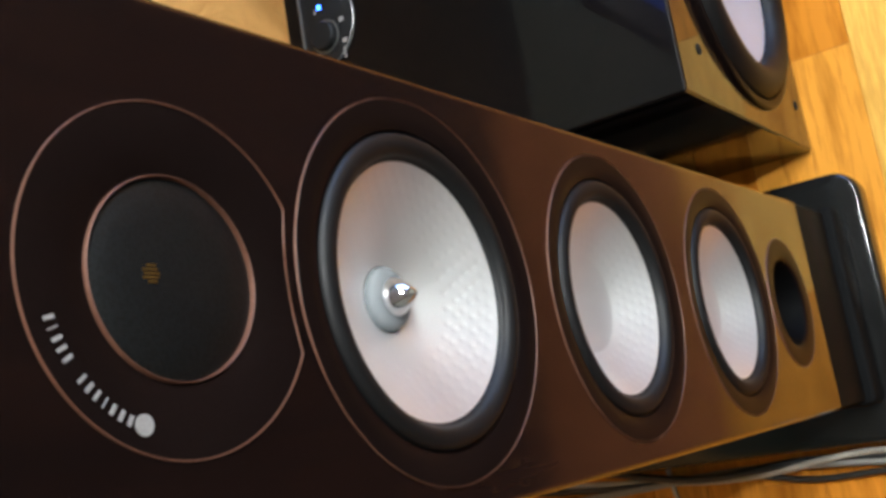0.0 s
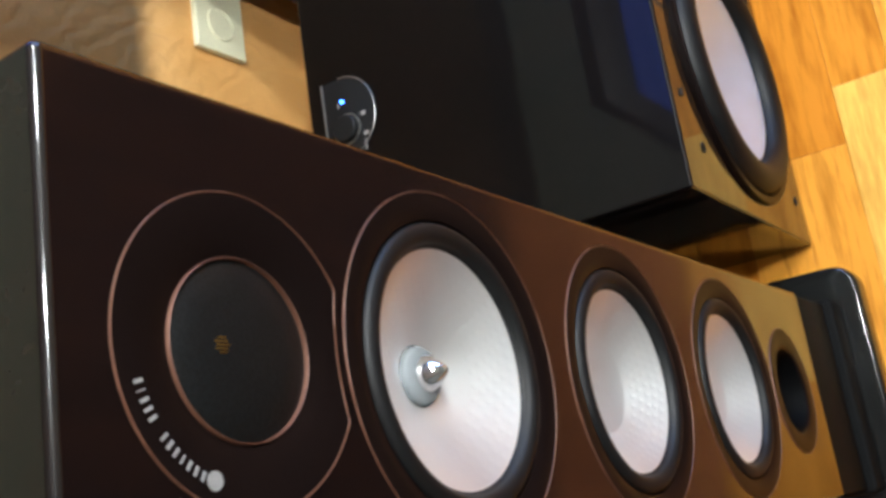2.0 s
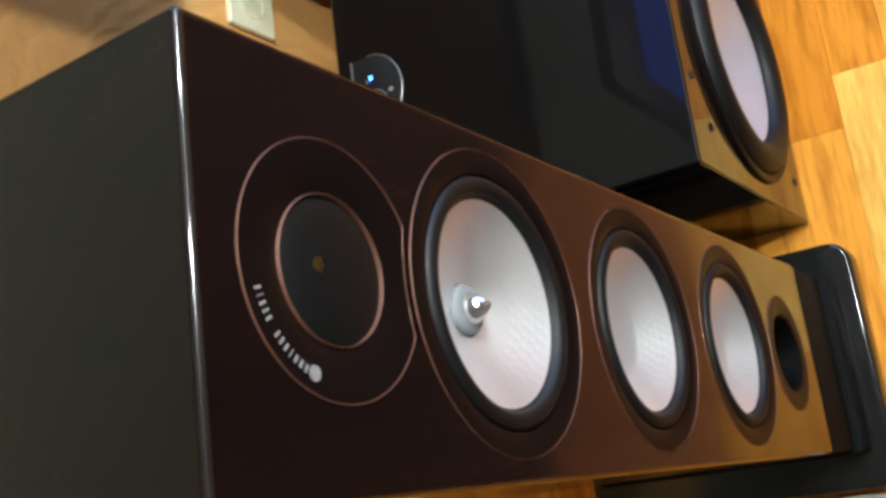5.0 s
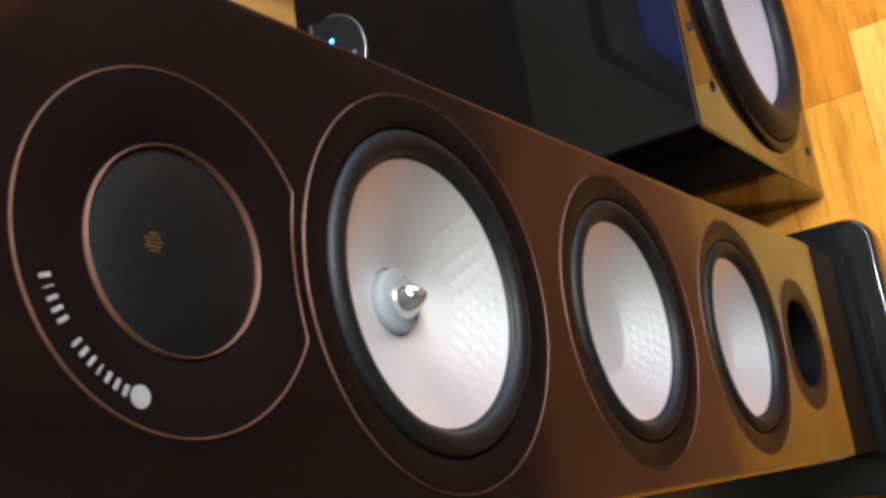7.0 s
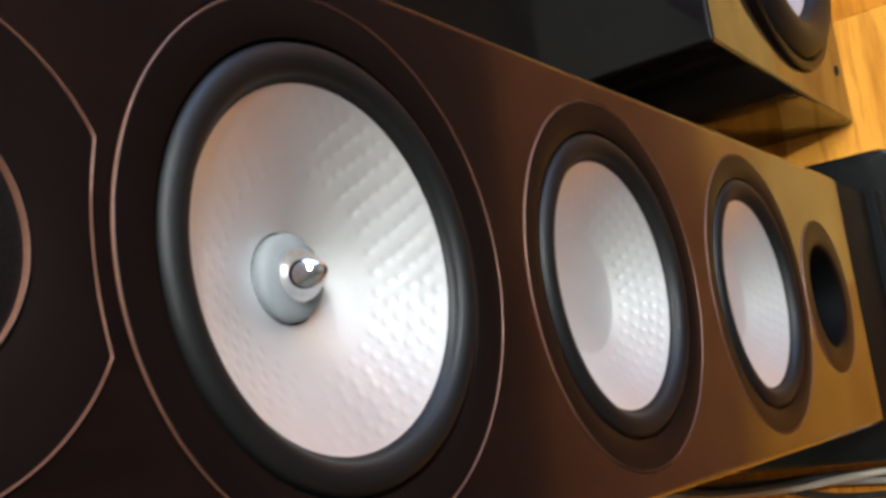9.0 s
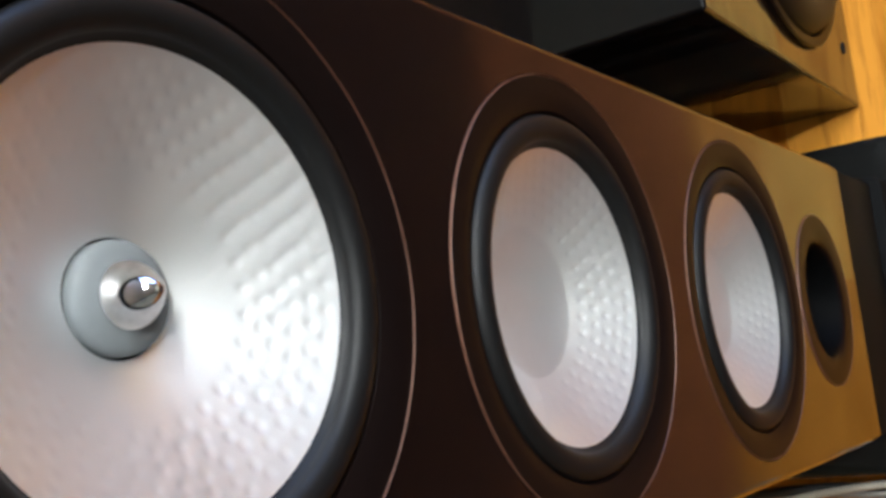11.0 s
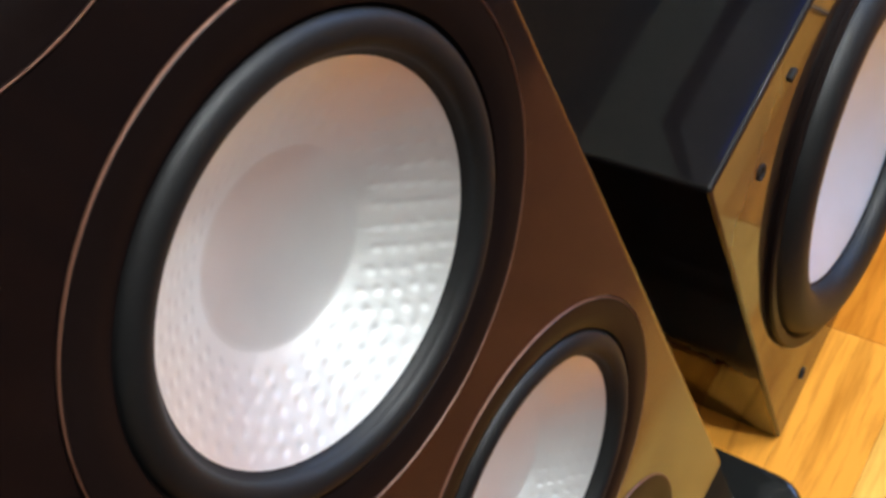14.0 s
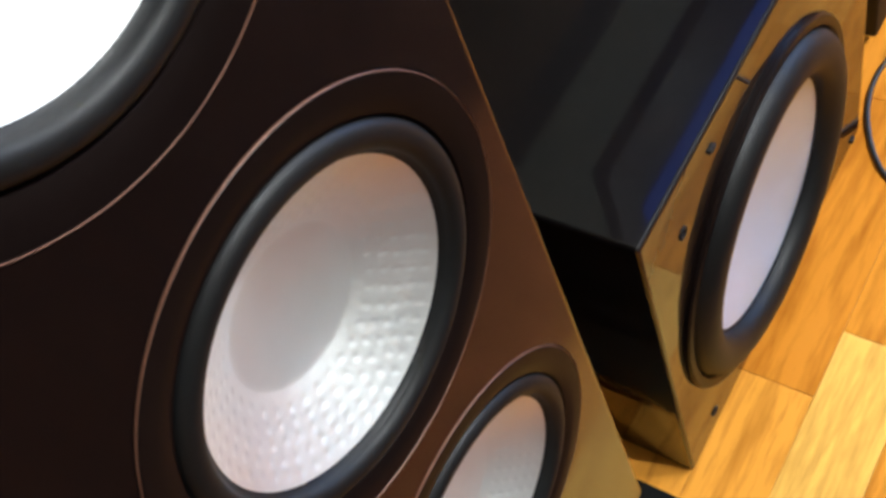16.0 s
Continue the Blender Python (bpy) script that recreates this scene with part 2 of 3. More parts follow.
def rounded(x0, x1, y0, y1, r, n=8):
    pts = []
    for cx, cy, a0 in ((x1 - r, y1 - r, 0), (x0 + r, y1 - r, 90), (x0 + r, y0 + r, 180), (x1 - r, y0 + r, 270)):
        for i in range(n + 1):
            a = radians(a0 + 90 * i / n)
            pts.append((cx + r * math.cos(a), cy + r * math.sin(a)))
    return pts


def tube(points, radius, segs=10):
    """A cable through the points."""
    cu = bpy.data.curves.new("t", "CURVE")
    cu.dimensions, cu.bevel_depth, cu.bevel_resolution, cu.resolution_u = "3D", radius, 3, 10
    sp = cu.splines.new("NURBS")
    sp.points.add(len(points) - 1)
    for p, c in zip(sp.points, points):
        p.co = (*c, 1)
    sp.use_endpoint_u, sp.order_u, cu.use_fill_caps = True, 4, True
    ob = bpy.data.objects.new("t", cu)
    scene.collection.objects.link(ob)
    me = bpy.data.meshes.new_from_object(ob.evaluated_get(bpy.context.evaluated_depsgraph_get()))
    bm = bmesh.new()
    bm.from_mesh(me)
    bpy.data.objects.remove(ob)
    bpy.data.curves.remove(cu)
    bpy.data.meshes.remove(me)
    return bm


def crisp(me):
    """Rounds the shading of bevels and leaves the broad faces flat."""
    for p in me.polygons:
        p.use_smooth = True
    at = {}
    for p in me.polygons:
        for v in p.vertices:
            at.setdefault(v, []).append((p.area, p.normal.copy()))
    normals = []
    for p in me.polygons:
        for v in p.vertices:
            n = p.normal
            if p.area < 2e-4:
                near = [(a, m) for a, m in at[v] if m.dot(p.normal) > 0.88]
                broad = [m for a, m in near if a >= 2e-4]
                n = broad[0] if broad else sum((m for a, m in near), Vector()).normalized()
            normals.append(tuple(n))
    me.normals_split_custom_set(normals)


def cut(ob, cutters):
    """Takes the cutters' shapes out of ob's mesh for good."""
    for bm in cutters:
        me = bpy.data.meshes.new("t")
        bmesh.ops.recalc_face_normals(bm, faces=bm.faces[:])
        bm.to_mesh(me)
        bm.free()
        c = bpy.data.objects.new("t", me)
        scene.collection.objects.link(c)
        mod = ob.modifiers.new("cut", "BOOLEAN")
        mod.operation, mod.object, mod.solver = "DIFFERENCE", c, "EXACT"
        made = bpy.data.meshes.new_from_object(ob.evaluated_get(bpy.context.evaluated_depsgraph_get()))
        ob.modifiers.remove(mod)
        old, ob.data = ob.data, made
        bpy.data.meshes.remove(old)
        bpy.data.objects.remove(c)
        bpy.data.meshes.remove(me)
    ob.data.name = ob.name
    crisp(ob.data)


def disc_cutter(cx, cz, r, y0, y1, segs=128):
    return lathe([(0, -y0), (r, -y0), (r, -y1), (0, -y1)], cx, cz, 0, segs)


# ---------------------------------------------------------------- the room
X0, X1, Y0, Y1, ROOM = -2.2, 2.8, -2.8, 0.62, 2.65


def wall(name, x0, x1, y0, y1, mat, label, z0=-0.05, z1=ROOM):
    ob = part(name, box(x0, x1, y0, y1, z0, z1), mat)
    return tagged(ob, label, "wall", kind="structure")


wall("wall_north", X0 - 0.1, X1 + 0.1, Y1, Y1 + 0.1, PAPER, "ochre embossed wallpaper on the wall behind the loudspeakers", -0.05, 1.15)
# added upper part, out of view, for the gloss tops to mirror
wall("wall_north_upper", X0 - 0.1, X1 + 0.1, Y1, Y1 + 0.1, DIMMED_UPPER_WALL, "unseen upper wall, grey-green dimmed for the reflections in the gloss tops", 1.15, ROOM)
wall("wall_south", X0 - 0.1, X1 + 0.1, Y0 - 0.1, Y0, PLASTER, "plain grey-green painted wall across the room")
wall("wall_west", X0 - 0.1, X0, Y0, Y1, PLASTER, "plain grey-green painted side wall of the room")
wall("wall_east", X1, X1 + 0.1, Y0, Y1, PLASTER, "grey-green painted side wall of the room with an added window")
# unseen opening and area lamp, added as a source of cool blue fill
WY0, WY1, WZ0, WZ1 = -1.6, -0.25, 0.35, 2.05
cut(bpy.data.objects["wall_east"], [box(X1 - 0.1, X1 + 0.2, WY0, WY1, WZ0, WZ1)])
window = part("window_1", box(X1 + 0.02, X1 + 0.07, WY0, WY1, WZ0, WZ1), CEILING)
cut(window, [box(X1, X1 + 0.1, WY0 + 0.06, (WY0 + WY1) / 2 - 0.03, WZ0 + 0.06, WZ1 - 0.06), box(X1, X1 + 0.1, (WY0 + WY1) / 2 + 0.03, WY1 - 0.06, WZ0 + 0.06, WZ1 - 0.06)])
tagged(window, "unseen white painted two-light window, added to let in blue fill light", "window", kind="structure")
blue_fill = new("dusk_light", bpy.data.lights.new("dusk_light", "AREA"))
blue_fill.data.shape, blue_fill.data.size, blue_fill.data.size_y = "RECTANGLE", WZ1 - WZ0, WY1 - WY0
blue_fill.data.energy, blue_fill.data.color = BLUE_FILL, (0.30, 0.50, 1.0)
blue_fill.matrix_world = look((X1 + 0.09, (WY0 + WY1) / 2, (WZ0 + WZ1) / 2), (0, (WY0 + WY1) / 2, (WZ0 + WZ1) / 2))
tagged(part("ceiling", box(X0 - 0.1, X1 + 0.1, Y0 - 0.1, Y1 + 0.1, ROOM, ROOM + 0.1), CEILING), "plain dull off-white painted ceiling", "ceiling", kind="structure")
floor = part("floor", box(X0 - 0.1, X1 + 0.1, Y0 - 0.1, Y1 + 0.1, -0.06, -0.004), GAP)
tagged(floor, "varnished honey oak strip parquet floor", "floor", kind="structure")


# ---------------------------------------------------------------- loudspeaker drivers
def cone_mesh(r_out, r_in, depth, sag, rings, dimple_r, dimple_d, r_from, r_to, bowl, cx, cz, y0, nr=70, na=420):
    """A shallow metal cone with staggered rings of round dimples; inside r_in it goes on as a smooth bowl if bowl is set."""
    dims = []
    for k in range(rings):
        r = r_from + (r_to - r_from) * k / max(1, rings - 1)
        n = max(10, int(2 * math.pi * r / (dimple_r * 3.1)))
        for i in range(n):
            a = 2 * math.pi * (i + 0.5 * (k % 2)) / n
            wob = 0.0004 * math.sin(7.3 * i + 2.1 * k)
            dims.append(((r + wob) * math.cos(a), (r + wob) * math.sin(a)))
    dims = np.array(dims) if dims else np.zeros((0, 2))
    verts, faces = [], []
    radii = [r_out + (r_in - r_out) * i / (nr - 1) for i in range(nr)]
    hs = []
    for r in radii:
        s = (r_out - r) / (r_out - r_in)
        hs.append(-depth * (s + sag * s * (1 - s)))
    if bowl:
        for i in range(1, 17):
            r = r_in * (1 - i / 16)
            radii.append(r)
            q = r / r_in
            hs.append(-depth - bowl * (1 - q * q))
    for r, h in zip(radii, hs):
        a = np.arange(na) * 2 * np.pi / na
        x, z = r * np.cos(a), r * np.sin(a)
        d = np.zeros(na)
        if len(dims) and r_from - 2 * dimple_r < r < r_to + 2 * dimple_r:
            q = np.sqrt(((x[:, None] - dims[None, :, 0]) ** 2 + (z[:, None] - dims[None, :, 1]) ** 2).min(1)) / dimple_r
            d = np.where(q < 1, (1 - q * q) ** 2, 0) * dimple_d
        for i in range(na):
            verts.append((cx + float(x[i]), y0 - h + float(d[i]), cz + float(z[i])))
    for k in range(len(radii) - 1):
        for i in range(na):
            j = (i + 1) % na
            faces.append((k * na + i, k * na + j, (k + 1) * na + j, (k + 1) * na + i))
    me = bpy.data.meshes.new("cone")
    me.from_pydata(verts, [], faces)
    bm = bmesh.new()
    bm.from_mesh(me)
    bpy.data.meshes.remove(me)
    bmesh.ops.remove_doubles(bm, verts=[v for v in bm.verts if (v.co.x - cx) ** 2 + (v.co.z - cz) ** 2 < 1e-9], dist=1e-4)
    return bm


def half_roll(r0, r1, height, base, n=14):
    m, w = (r0 + r1) / 2, (r1 - r0) / 2
    return [(m + w * math.cos(math.pi * i / n), base + height * math.sin(math.pi * i / n)) for i in range(n + 1)]


RING, CONE_R = 0.0850, 0.0580


def woofer(parent, z, plug):
    """A six-inch unit sunk into the baffle."""
    label = "driver with dimpled silver cone, black rubber surround and copper edge line"
    up = 0.0004
    d = part("driver", lathe([(RING - 0.0010, -0.02), (RING - 0.0010, up - 0.001), (RING - 0.0018, up), (0.0775, up), (0.0735, up - 0.0006), (0.0705, up - 0.0016), (0.0697, -0.0030), (0.0690, -0.02)], 0, z, 0, 128), FLANGE, parent, label, 25)
    part("trim_ring", lathe([(RING - 0.0014, up - 0.0002), (RING - 0.0012, up + 0.0002), (RING - 0.0010, up + 0.0001), (RING - 0.0008, up - 0.0004), (RING - 0.0009, up - 0.0008)], 0, z, 0, 128), COPPER, d, "thin copper-coloured edge ring", 60)
    part("surround", lathe([(0.0700, -0.003)] + half_roll(CONE_R + 0.0010, 0.0694, 0.0046, -0.0034) + [(CONE_R - 0.001, -0.0050)], 0, z, 0, 128), RUBBER, d, "black rubber half-roll surround", 50)
    if plug:
        part("cone", cone_mesh(CONE_R, 0.0150, 0.0214, 0.06, 6, 0.0023, 0.00022, 0.0335, 0.0535, 0, 0, z, 0.0044), SILVER, d, "dimpled silver metal cone", 60)
        part("pole_collar", lathe([(0.0143, -0.0360), (0.0143, -0.0246), (0.0140, -0.0232), (0.0130, -0.0221), (0.0112, -0.0212), (0.0092, -0.0207), (0.0082, -0.0206)], 0, z, 0, 64), COLLAR, d, "grey domed collar round the bullet", 60)
        prof = [(0.0080, -0.0225), (0.0087, -0.0214), (0.0089, -0.0205), (0.0087, -0.0195), (0.0077, -0.0174), (0.0060, -0.0147), (0.0038, -0.0117), (0.0016, -0.0095), (0.0, -0.0086)]
        part("phase_plug", lathe(prof, 0, z, 0, 64), CHROME, d, "polished chrome bullet", 60)
    else:
        part("cone", cone_mesh(CONE_R, 0.0296, 0.0178, 0.06, 5, 0.0022, 0.00030, 0.0355, 0.0535, 0.0045, 0, z, 0.0044, 56), SILVER, d, "dimpled silver cone with a smooth dished centre", 20)
    return d


def tweeter(parent, z):
    """A dome behind a perforated grille in a round plate with a flat cut at its foot."""
    rt, ri, flat = 0.0583, 0.0333, -0.0520
    n = 120
    outline = []
    for i in range(n):
        a = 2 * math.pi * i / n
        x, zz = rt * math.cos(a), rt * math.sin(a)
        if zz < flat:
            continue
        outline.append((a, x, zz))
    outline.sort(key=lambda q: (q[0] + math.pi / 2) % (2 * math.pi))
    # a slightly dished foot, following the ring below
    foot = []
    half = math.sqrt(rt * rt - flat * flat)
    for i in range(25):
        t = -1 + 2 * i / 24
        foot.append((t * half, flat + 0.0030 * (1 - t * t)))
    loop = [(x, zz) for a, x, zz in outline] + foot[1:-1]

    def ring(scale, h):
        return [(x * scale, -h, z + zz * scale) for x, zz in loop]

    def loft(rows):
        bm = bmesh.new()
        vs = [[bm.verts.new(p) for p in row] for row in rows]
        m = len(vs[0])
        for a, b in zip(vs, vs[1:]):
            for i in range(m):
                bm.faces.new((a[i], a[(i + 1) % m], b[(i + 1) % m], b[i]))
        return bm

    inner = []
    for x, zz in loop:
        r = math.hypot(x, zz)
        inner.append((x / r * (ri + 0.0085), -0.0003, z + zz / r * (ri + 0.0085)))
    dish = [(p[0] * (ri + 0.001) / (ri + 0.0085), 0.0022, z + (p[2] - z) * (ri + 0.001) / (ri + 0.0085)) for p in inner]
    t = part("tweeter", loft([ring(0.990, -0.01), ring(0.990, 0.0000), ring(0.982, 0.0005), inner, dish, [(p[0], 0.008, p[2]) for p in dish]]), FLANGE, parent, "tweeter with dark round faceplate and perforated grille", 25)
    part("trim_ring", loft([ring(0.986, 0.0003), ring(0.988, 0.0008), ring(0.994, 0.0009), ring(0.998, 0.0006), ring(0.999, -0.0010)]), COPPER, t, "thin copper-coloured edge line", 60)
    part("grille_ring", lathe([(ri - 0.0002, -0.005), (ri, -0.0010), (ri + 0.0002, -0.0008), (ri + 0.0005, -0.0010), (ri + 0.0007, -0.005)], 0, z, 0, 96), COPPER, t, "thin copper-coloured inner ring", 60)
    part("grille", lathe([(ri, -0.0030), (ri * 0.9, -0.0016), (ri * 0.6, -0.0006), (ri * 0.3, 0.0), (0, 0.0002)], 0, z, 0, 96), GRILLE, t, "dark perforated metal grille", 60)
    # pale print round the upper left rim: a round badge and thirteen letter-sized marks
    part("badge", lathe([(0.0033, 0.0), (0.0033, 0.0008), (0.0, 0.0008)], 0.0498 * math.cos(radians(156)), z + 0.0498 * math.sin(radians(156)), 0, 32), PRINT, t, "round pale badge")
    marks = [150.2 - 3.75 * i for i in range(7)] + [119.6 - 3.6 * i for i in range(5)]
    for i, deg in enumerate(marks):
        a = radians(deg)
        wide = (0.0026, 0.0024, 0.0023, 0.0008, 0.0020, 0.0024, 0.0020, 0.0023, 0.0022, 0.0023, 0.0008, 0.0024)[i]
        bm = box(-wide * 0.26, wide * 0.26, -0.0008, -0.0002, -0.0017, 0.0017)
        bmesh.ops.transform(bm, matrix=Matrix.Translation((0.0505 * math.cos(a), 0, z + 0.0505 * math.sin(a))) @ Matrix.Rotation(math.pi / 2 - a, 4, "Y"), verts=bm.verts[:])
        part("print_bar", bm, PRINT, t)
    # the gilt dome's glint through the grille's holes, laid on as gold discs
    for i in range(5):
        for j in range(5):
            if (i - 2) ** 2 + (j - 2) ** 2 < 7:
                part("gilt_glint", lathe([(0.00042, 0.0), (0.00042, 0.0004), (0.0, 0.0005)], -0.002 + 0.0013 * i, z + 0.0085 + 0.0012 * j + 0.0006 * (i % 2), 0, 10), GOLD, t, "gold disc on the grille drawing the dome's glint")
    return t


# ---------------------------------------------------------------- tower loudspeaker
ZT, Z1, Z2, Z3, ZB, ZTOP, HW = 0.9240, 0.7855, 0.5963, 0.4074, 0.1815, 1.0045, 0.0966
PORT_Z, PORT_R = 0.267, 0.0545

tower = thing("tower_loudspeaker", (0, 0, 0), "tall floorstanding loudspeaker in dark gloss wood veneer on a black plinth", "loudspeaker")
cabinet = part("cabinet", box(-HW, HW, 0, 0.30, ZB, ZTOP, 0.0040, 8), VENEER, tower, "dark gloss walnut veneer cabinet")
cut(cabinet, [disc_cutter(0, z, RING - 0.0003, -0.01, 0.045) for z in (Z1, Z2, Z3)] + [disc_cutter(0, ZT, 0.0430, -0.01, 0.03), disc_cutter(0, PORT_Z, 0.0470, -0.01, 0.12)])
woofer(tower, Z1, True)
low = woofer(tower, Z2, False)
for src in [low] + list(low.children):
    c = src.copy()
    scene.collection.objects.link(c)
    if src is low:
        c.location.z += Z3 - Z2
        second = c
    else:
        c.parent = second
tweeter(tower, ZT)
port = part("port", lathe([(PORT_R, -0.002), (PORT_R, 0.0004), (PORT_R - 0.001, 0.0006), (0.0400, 0.0004), (0.0375, -0.0004), (0.0362, -0.0022), (0.0375, -0.004)], 0, PORT_Z, 0, 96), FLANGE, tower, "flared round bass port with a black tube", 40)
part("port_tube", lathe([(0.0368, -0.0012), (0.0358, -0.0030), (0.0335, -0.009), (0.0312, -0.02), (0.0302, -0.04), (0.0302, -0.105), (0.0, -0.105)], 0, PORT_Z, 0, 96), TUBE, port, "black flared tube", 50)
part("port_ring", lathe([(PORT_R - 0.0004, 0.0004), (PORT_R, 0.0008), (PORT_R + 0.0005, 0.0004), (PORT_R + 0.0005, -0.001)], 0, PORT_Z, 0, 96), COPPER, port, "thin edge line round the port", 60)
plinth = part("plinth", slab(rounded(-0.138, 0.138, -0.030, 0.335, 0.026), 0.012, 0.048, 0.006, 4), PLINTH, tower, "wide black gloss plinth with rounded corners", 40)
part("riser", box(-HW + 0.002, HW - 0.002, 0.0015, 0.297, 0.085, ZB, 0.002, 2), RISER, tower, "black satin riser block")
part("riser_step", slab(rounded(-0.1, 0.1, -0.008, 0.306, 0.008), 0.048, 0.085, 0.004, 3), RISER, tower, "black gloss step under the riser")
for x in (-0.11, 0.11):
    for y in (0.0, 0.30):
        part("foot", lathe_z([(0.0, 0.0), (0.012, 0.0), (0.012, 0.012), (0.0, 0.012)], x, y, 0.0, 24), STEEL, tower)

# ---------------------------------------------------------------- subwoofer
SX0, SX1, SY0, SY1, SZ0, SZ1 = 0.1745, 0.5560, 0.0155, 0.4215, 0.003, 0.3645
sub = thing("subwoofer", ((SX0 + SX1) / 2, (SY0 + SY1) / 2, 0), "large black gloss subwoofer cube with silver cone, standing on the parquet", "subwoofer")
sub.location = (0, 0, 0)


def rebase(ob, at):
    """Puts a thing's origin at its base without moving its parts."""
    for c in ob.children:
        c.location -= Vector(at)
    ob.location = at


sbody = part("cabinet", box(SX0, SX1, SY0, SY1, SZ0, SZ1, 0.0030, 8), EBONY, sub, "dark gloss veneer cabinet")
SCX, SCZ = 0.344, 0.170
cut(sbody, [disc_cutter(SCX, SCZ, 0.1495, SY0 - 0.01, SY0 + 0.06)])
sdrv = part("driver", lathe([(0.1490, -0.03), (0.1490, 0.003), (0.1475, 0.0045), (0.1410, 0.0045), (0.1395, 0.003), (0.1385, -0.03)], SCX, SCZ, SY0, 160), FLANGE, sub, "twelve-inch driver with a silver cone", 25)
part("surround", lathe([(0.139, 0.001)] + half_roll(0.1035, 0.1385, 0.015, 0.000) + [(0.1015, -0.001)], SCX, SCZ, SY0, 160), RUBBER, sdrv, "wide black rubber surround", 50)
part("cone", lathe([(0.1030, -0.001), (0.098, -0.003), (0.085, -0.010), (0.070, -0.018), (0.055, -0.025), (0.040, -0.030), (0.025, -0.0335), (0.010, -0.035), (0.0, -0.0352)], SCX, SCZ, SY0, 160), BLUE_LIT_SILVER, sdrv, "smooth dished silver metal cone with blue light in its tint", 60)
for x in (0.2222, 0.4740):
    for z in (0.031, 0.313):
        part("grille_socket", lathe([(0.0050, -0.001), (0.0050, 0.0008), (0.0042, 0.0012), (0.0032, 0.0006), (0.0028, -0.004), (0.0, -0.004)], x, z, SY0, 24), BLACK, sub, "small black grille socket")
for x, z in ((0.269, 0.341), (0.536, 0.012)):
    part("grille_clip", box(x - 0.004, x + 0.004, SY0 - 0.002, SY0 + 0.002, z - 0.002, z + 0.002, 0.0008, 2), BLACK, sub, "small black grille clip")
for x in (SX0 + 0.03, SX1 - 0.03):
    for y in (SY0 + 0.03, SY1 - 0.03):
        part("foot", lathe_z([(0.0, 0.0), (0.012, 0.0), (0.013, 0.003), (0.0, 0.003)], x, y, 0.0, 24), BLACK, sub)

# control pad near the back of the subwoofer's top
pad_out = []
for i in range(33):
    a = radians(180 + 180 * i / 32)
    pad_out.append((0.366 + 0.047 * math.cos(a), 0.374 + 0.044 * math.sin(a)))
pad_out += [(0.413, 0.398), (0.319, 0.398)]
pad = part("control_pad", slab(pad_out, SZ1 - 0.002, SZ1 + 0.003, 0.001, 2), BLACK, sub, "black D-shaped control pad with a grey rim")
part("knob", lathe_z([(0.0150, 0.0), (0.0148, 0.006), (0.0135, 0.0075), (0.0, 0.0080)], 0.352, 0.369, SZ1 + 0.003, 48), BLACK, pad, "round black volume knob")
part("knob_ring", lathe_z([(0.0158, 0.0), (0.0160, 0.0012), (0.0176, 0.0012), (0.0178, 0.0)], 0.352, 0.369, SZ1 + 0.0028, 64), STEEL, pad, "thin bright ring round the knob")
part("rim", tube([(x, y, SZ1 + 0.003) for x, y in pad_out[:33]], 0.0006), STEEL, pad, "thin bright curved rim")
part("back_rim", box(0.319, 0.413, 0.3965, 0.399, SZ1, SZ1 + 0.0042, 0.0006, 2), STEEL, pad, "bright straight rim")
part("led", lathe_z([(0.0022, 0.0), (0.0020, 0.0012), (0.0, 0.0018)], 0.385, 0.372, SZ1 + 0.003, 20), LED, pad, "glowing blue pilot light")

for x, y, w, h in ((0.363, 0.346, 0.0022, 0.0030), (0.340, 0.345, 0.0022, 0.0030), (0.328, 0.347, 0.0060, 0.0012), (0.382, 0.378, 0.0026, 0.0010)):
    part("print_bar", box(x - w, x + w, y - h, y + h, SZ1 + 0.0029, SZ1 + 0.0033), PRINT, pad, "small pale printed mark")

rebase(sub, ((SX0 + SX1) / 2, (SY0 + SY1) / 2, 0))

# ---------------------------------------------------------------- television
tv = thing("television", (0.457, 0.25, 0.786), "black framed television with a dim blue screen on the bench", "television")
TVW, TVH = 0.74, 0.66
part("frame", box(0, TVW, 0.0, 0.022, 0, TVH, 0.005, 3), SATIN, tv, "glossy black frame")
part("screen", box(0.052, TVW - 0.052, -0.003, 0.001, 0.135, TVH - 0.05, 0.001, 1), SCREEN, tv, "dim blue screen")
part("neck", box(0.34, 0.44, 0.024, 0.05, -0.375, 0.05, 0.004, 2), BLACK, tv, "black stand neck")
part("foot", slab(rounded(0.27, 0.66, -0.07, 0.17, 0.03), -0.385, -0.373, 0.003, 2), SATIN, tv, "flat black stand foot")
bench = thing("tv_bench", (0, 0, 0), "black television bench beside the subwoofer", "bench")
part("body", box(0.655, 1.75, 0.035, 0.56, 0.02, 0.38, 0.004, 2), BLACK, bench)
part("top", box(0.645, 1.76, 0.03, 0.57, 0.38, 0.401, 0.003, 2), PLINTH, bench)
for x in (0.70, 1.70):
    for y in (0.10, 0.52):
        part("foot", lathe_z([(0.0, 0.0), (0.02, 0.0), (0.02, 0.02), (0.0, 0.02)], x, y, 0.0, 24), BLACK, bench)

rebase(bench, (1.2, 0.30, 0))

